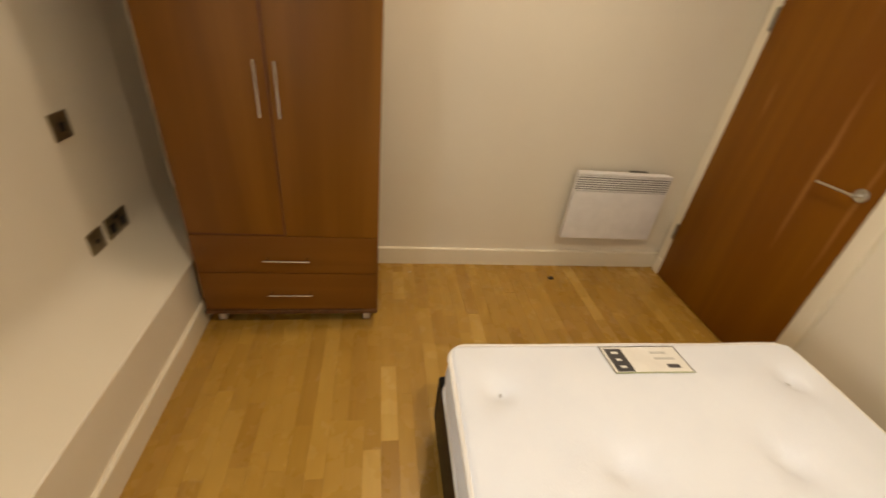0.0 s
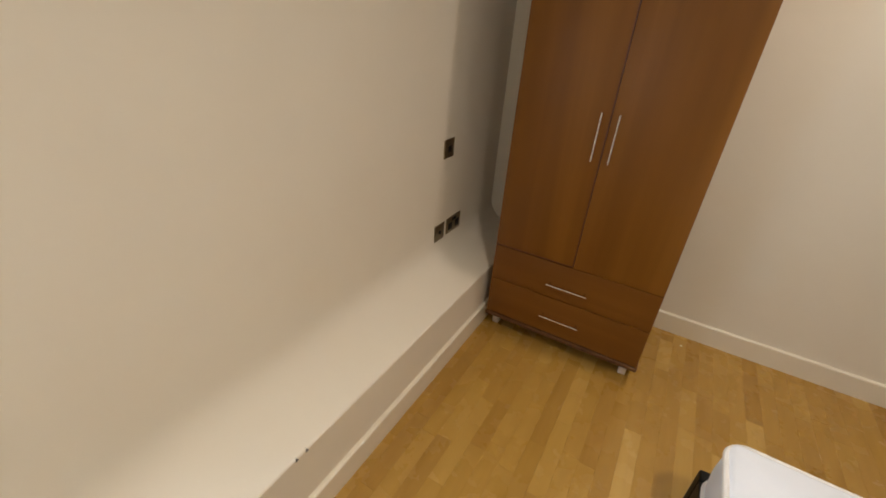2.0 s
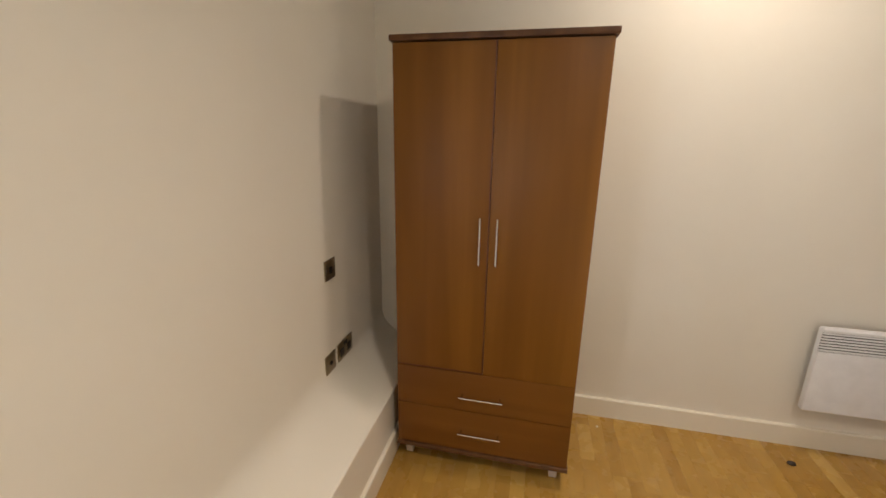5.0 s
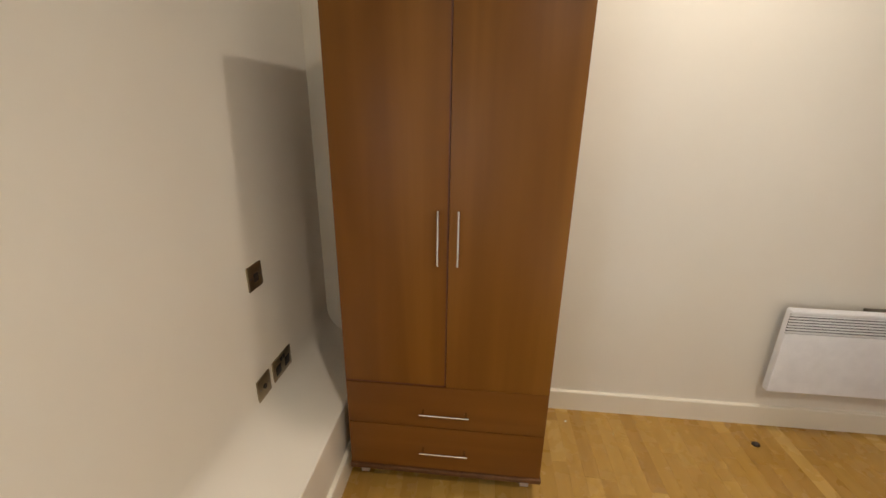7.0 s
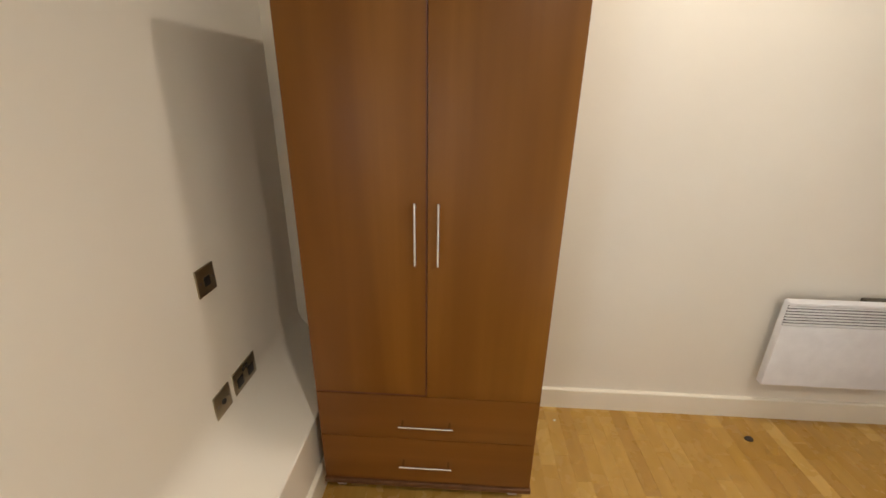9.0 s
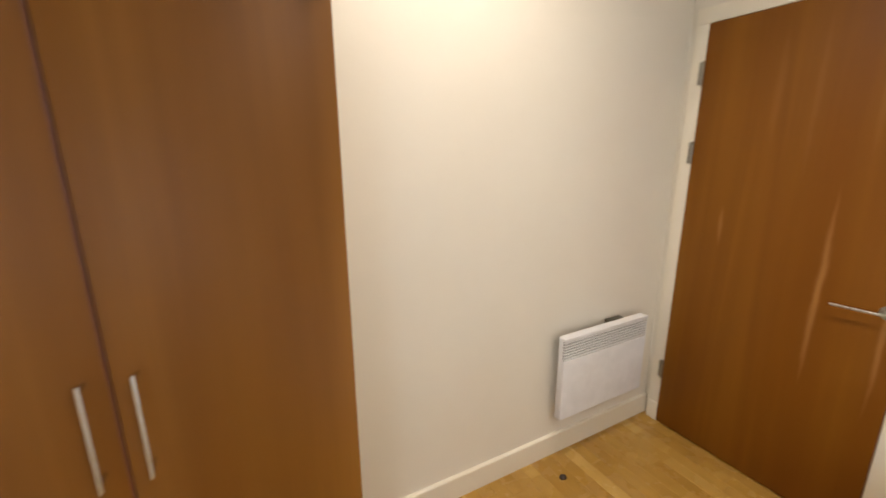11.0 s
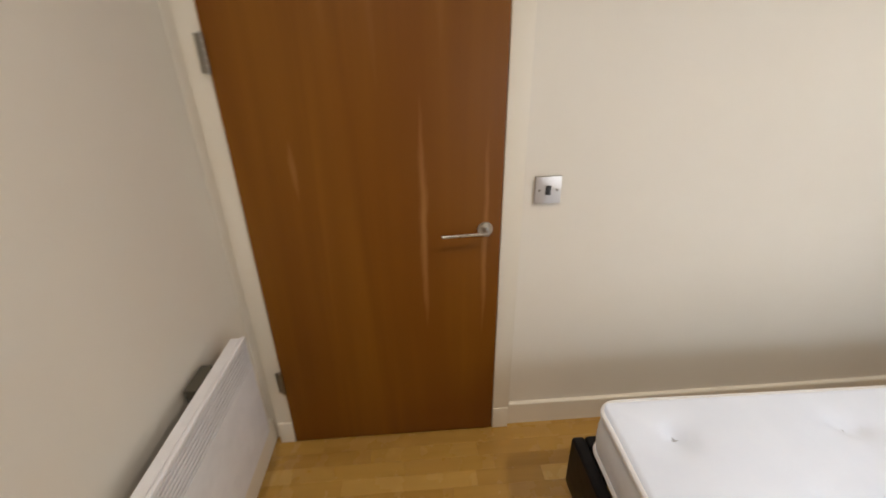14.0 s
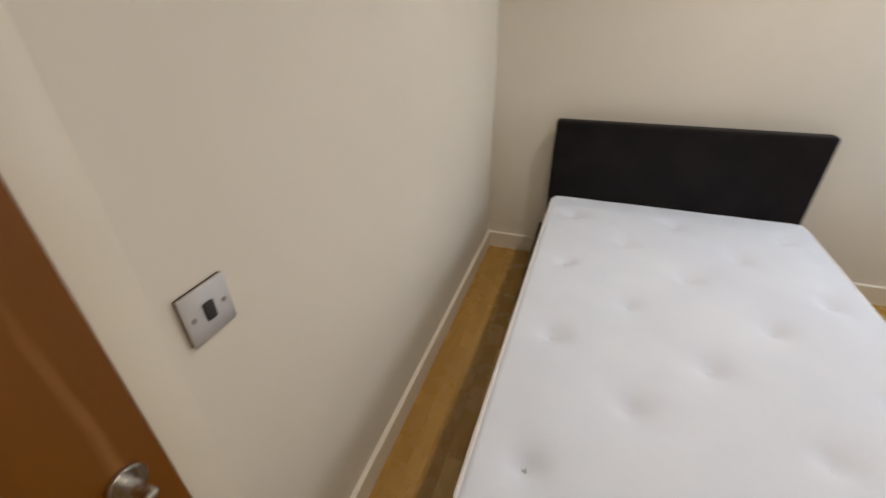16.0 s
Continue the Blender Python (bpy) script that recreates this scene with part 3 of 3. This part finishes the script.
# ---- switches and sockets ----
def wall_plate(name, x, y, z, side, width, height, mat, label, category, group="", deep=0.0055):
    """A flat metal plate on a wall; side is +1 where it faces +x."""
    p = thing(name, x, y, z, label, category, group)
    f = x + side * 0.0005
    # dark layer added as the shadow line behind a plate that stands off
    if deep > 0.008:
        part("gap_shade", boxed(min(f, f + side * 0.0045), max(f, f + side * 0.0045), y - width * 0.49, y + width * 0.49, z - height * 0.49, z + height * 0.49), BROWNRUB, p, "dark layer for the shadow gap behind the plate")
    lift = f + side * (0.0048 if deep > 0.008 else 0.0)
    part("plate", boxed(min(lift, f + side * deep), max(lift, f + side * deep), y - width / 2, y + width / 2, z - height / 2, z + height / 2, 0.0018), mat, p)
    face = f + side * deep
    for dy in (-width * 0.34, width * 0.34):
        bm = rod(bmesh.new(), (face - side * 0.001, y + dy, z), (face + side * 0.0012, y + dy, z), 0.0046, 14)
        box(bm, min(face + side * 0.0011, face + side * 0.0014), max(face + side * 0.0011, face + side * 0.0014), y + dy - 0.003, y + dy + 0.003, z - 0.0005, z + 0.0005)
        part("screw", bm, DULL, p)
    return p, face


def slab(face, side, y0, y1, z0, z1, depth, bevel=0.0008):
    return boxed(min(face - side * 0.001, face + side * depth), max(face - side * 0.001, face + side * depth), y0, y1, z0, z1, bevel)


p, f = wall_plate("light_switch", XE, 1.501, 1.068, -1, 0.090, 0.094, PLATE, "brushed chrome light switch plate with black rocker", "light switch", "", 0.010)
part("rocker", slab(f, -1, 1.492, 1.510, 1.052, 1.084, 0.004), BLACK, p, "black rocker")

p, f = wall_plate("telephone_socket", XW, 2.004, 0.938, 1, 0.088, 0.088, BRONZE, "antique metal socket plate with black outlet", "socket", "sockets above the ledge")
part("outlet", slab(f, 1, 1.992, 2.018, 0.920, 0.950, 0.003), BLACK, p)
p, f = wall_plate("aerial_socket", XW, 1.961, 0.514, 1, 0.088, 0.088, BRONZE, "antique metal aerial plate with round black outlet", "socket", "sockets above the ledge")
part("outlet", rod(bmesh.new(), (f - 0.001, 1.961, 0.514), (f + 0.004, 1.961, 0.514), 0.010, 20), BLACK, p)
p, f = wall_plate("power_socket", XW, 2.104, 0.516, 1, 0.146, 0.088, BRONZE, "antique metal double power socket with black inserts", "socket", "sockets above the ledge")
for dy in (-0.036, 0.036):
    part("insert", slab(f, 1, 2.104 + dy - 0.019, 2.104 + dy + 0.019, 0.490, 0.528, 0.002), BLACK, p)
for dy in (-0.010, 0.010):
    part("rocker", slab(f, 1, 2.104 + dy - 0.006, 2.104 + dy + 0.006, 0.535, 0.551, 0.004), BLACK, p)

# small screw holes on the ledge edge
for y in (0.790, 0.828):
    bm = rod(bmesh.new(), (LEDGE_X - 0.009, y, LEDGE_Z0 - 0.004), (LEDGE_X + 0.0015, y, LEDGE_Z0 - 0.009), 0.0055, 12)
    tagged(part("wall_plug", bm, BLACK), "small dark wall plug in the ledge edge", "wall plug", "plugs in the ledge")


# ---- loose things on the floor ----
def build_door_stop():
    bm = bmesh.new()
    bmesh.ops.create_uvsphere(bm, u_segments=20, v_segments=12, radius=1)
    for v in bm.verts:
        k = 1 + 0.18 * noise.noise(v.co * 1.7)
        v.co = Vector((v.co.x * 0.019 * k, v.co.y * 0.015 * k, max(v.co.z, -0.4) * 0.010 + 0.004))
    ob = part("floor_cap", bm, BROWNRUB)
    ob.location = (1.431, 2.445, 0.0003)
    return tagged(ob, "small dark brown rubber cap on the oak floor", "floor cap")


build_door_stop()
bm = boxed(-0.006, 0.006, -0.004, 0.004, 0, 0.003, 0.001)
chip = tagged(part("paint_chip", bm, WHITE), "tiny white paint chip on the floor", "paint chip")
chip.matrix_world = pose(0.550, 2.497, 0.0005, 0, 0, 30)

# ---- downlights ----
for lx, ly in LAMPS:
    dl = thing("downlight", lx, ly, CEIL, "recessed round ceiling downlight, lit, with steel rim", "ceiling light", "ceiling downlights")
    outer = [(lx + 0.043 * math.cos(2 * math.pi * k / 36), ly + 0.043 * math.sin(2 * math.pi * k / 36), CEIL - 0.003) for k in range(36)]
    part("rim", tube(outer, 0.006), BRUSHED, dl)
    part("lamp", rod(bmesh.new(), (lx, ly, CEIL - 0.004), (lx, ly, CEIL - 0.001), 0.036, 32), GLOW, dl)

# ---- floor of oak strips ----
floor = structure("floor", boxed(XW - T, XE + T, YS - T, YN + T, -0.1, -0.011), SUBFLOOR, "lacquered oak strip parquet floor")


def strip_mesh(length, width=0.0648):
    bm = boxed(-width / 2, width / 2, -length / 2, length / 2, -0.010, 0.0, 0.0)
    top_edges = [e for e in bm.edges if all(v.co.z > -0.001 for v in e.verts)]
    bmesh.ops.bevel(bm, geom=top_edges, offset=0.00025, segments=1, affect="EDGES")
    return finish("oak_strip", bm, OAK, False)


LENGTHS = (0.26, 0.36, 0.44, 0.52)
STRIPS = {n: strip_mesh(n - 0.0002) for n in LENGTHS}
rng = random.Random(11)
hidden = bmesh.new()
col = 0
x = -0.497
while x < XE + 0.03:
    y = YS - 0.02 - rng.random() * 0.3
    while y < YN + 0.005:
        n = rng.choice(LENGTHS)
        a, b = max(y, YS - 0.03), min(y + n, YN + 0.03)
        y += n
        if b - a < 0.04:
            continue
        if 0.60 < x < 1.82 and b < 1.42:         # under the bed
            box(hidden, x - 0.0324, x + 0.0324, a, b - 0.0002, -0.010, 0.0)
            continue
        s = new("oak_strip", STRIPS[n])
        s.parent = floor
        s.location = (x, (a + b) / 2, 0.0)
        s.scale = (1, (b - a) / n, 1)
    x += 0.065
tagged(part("oak_strip_under_bed", hidden, OAK, floor, "", False), "", "", "", "stuff")
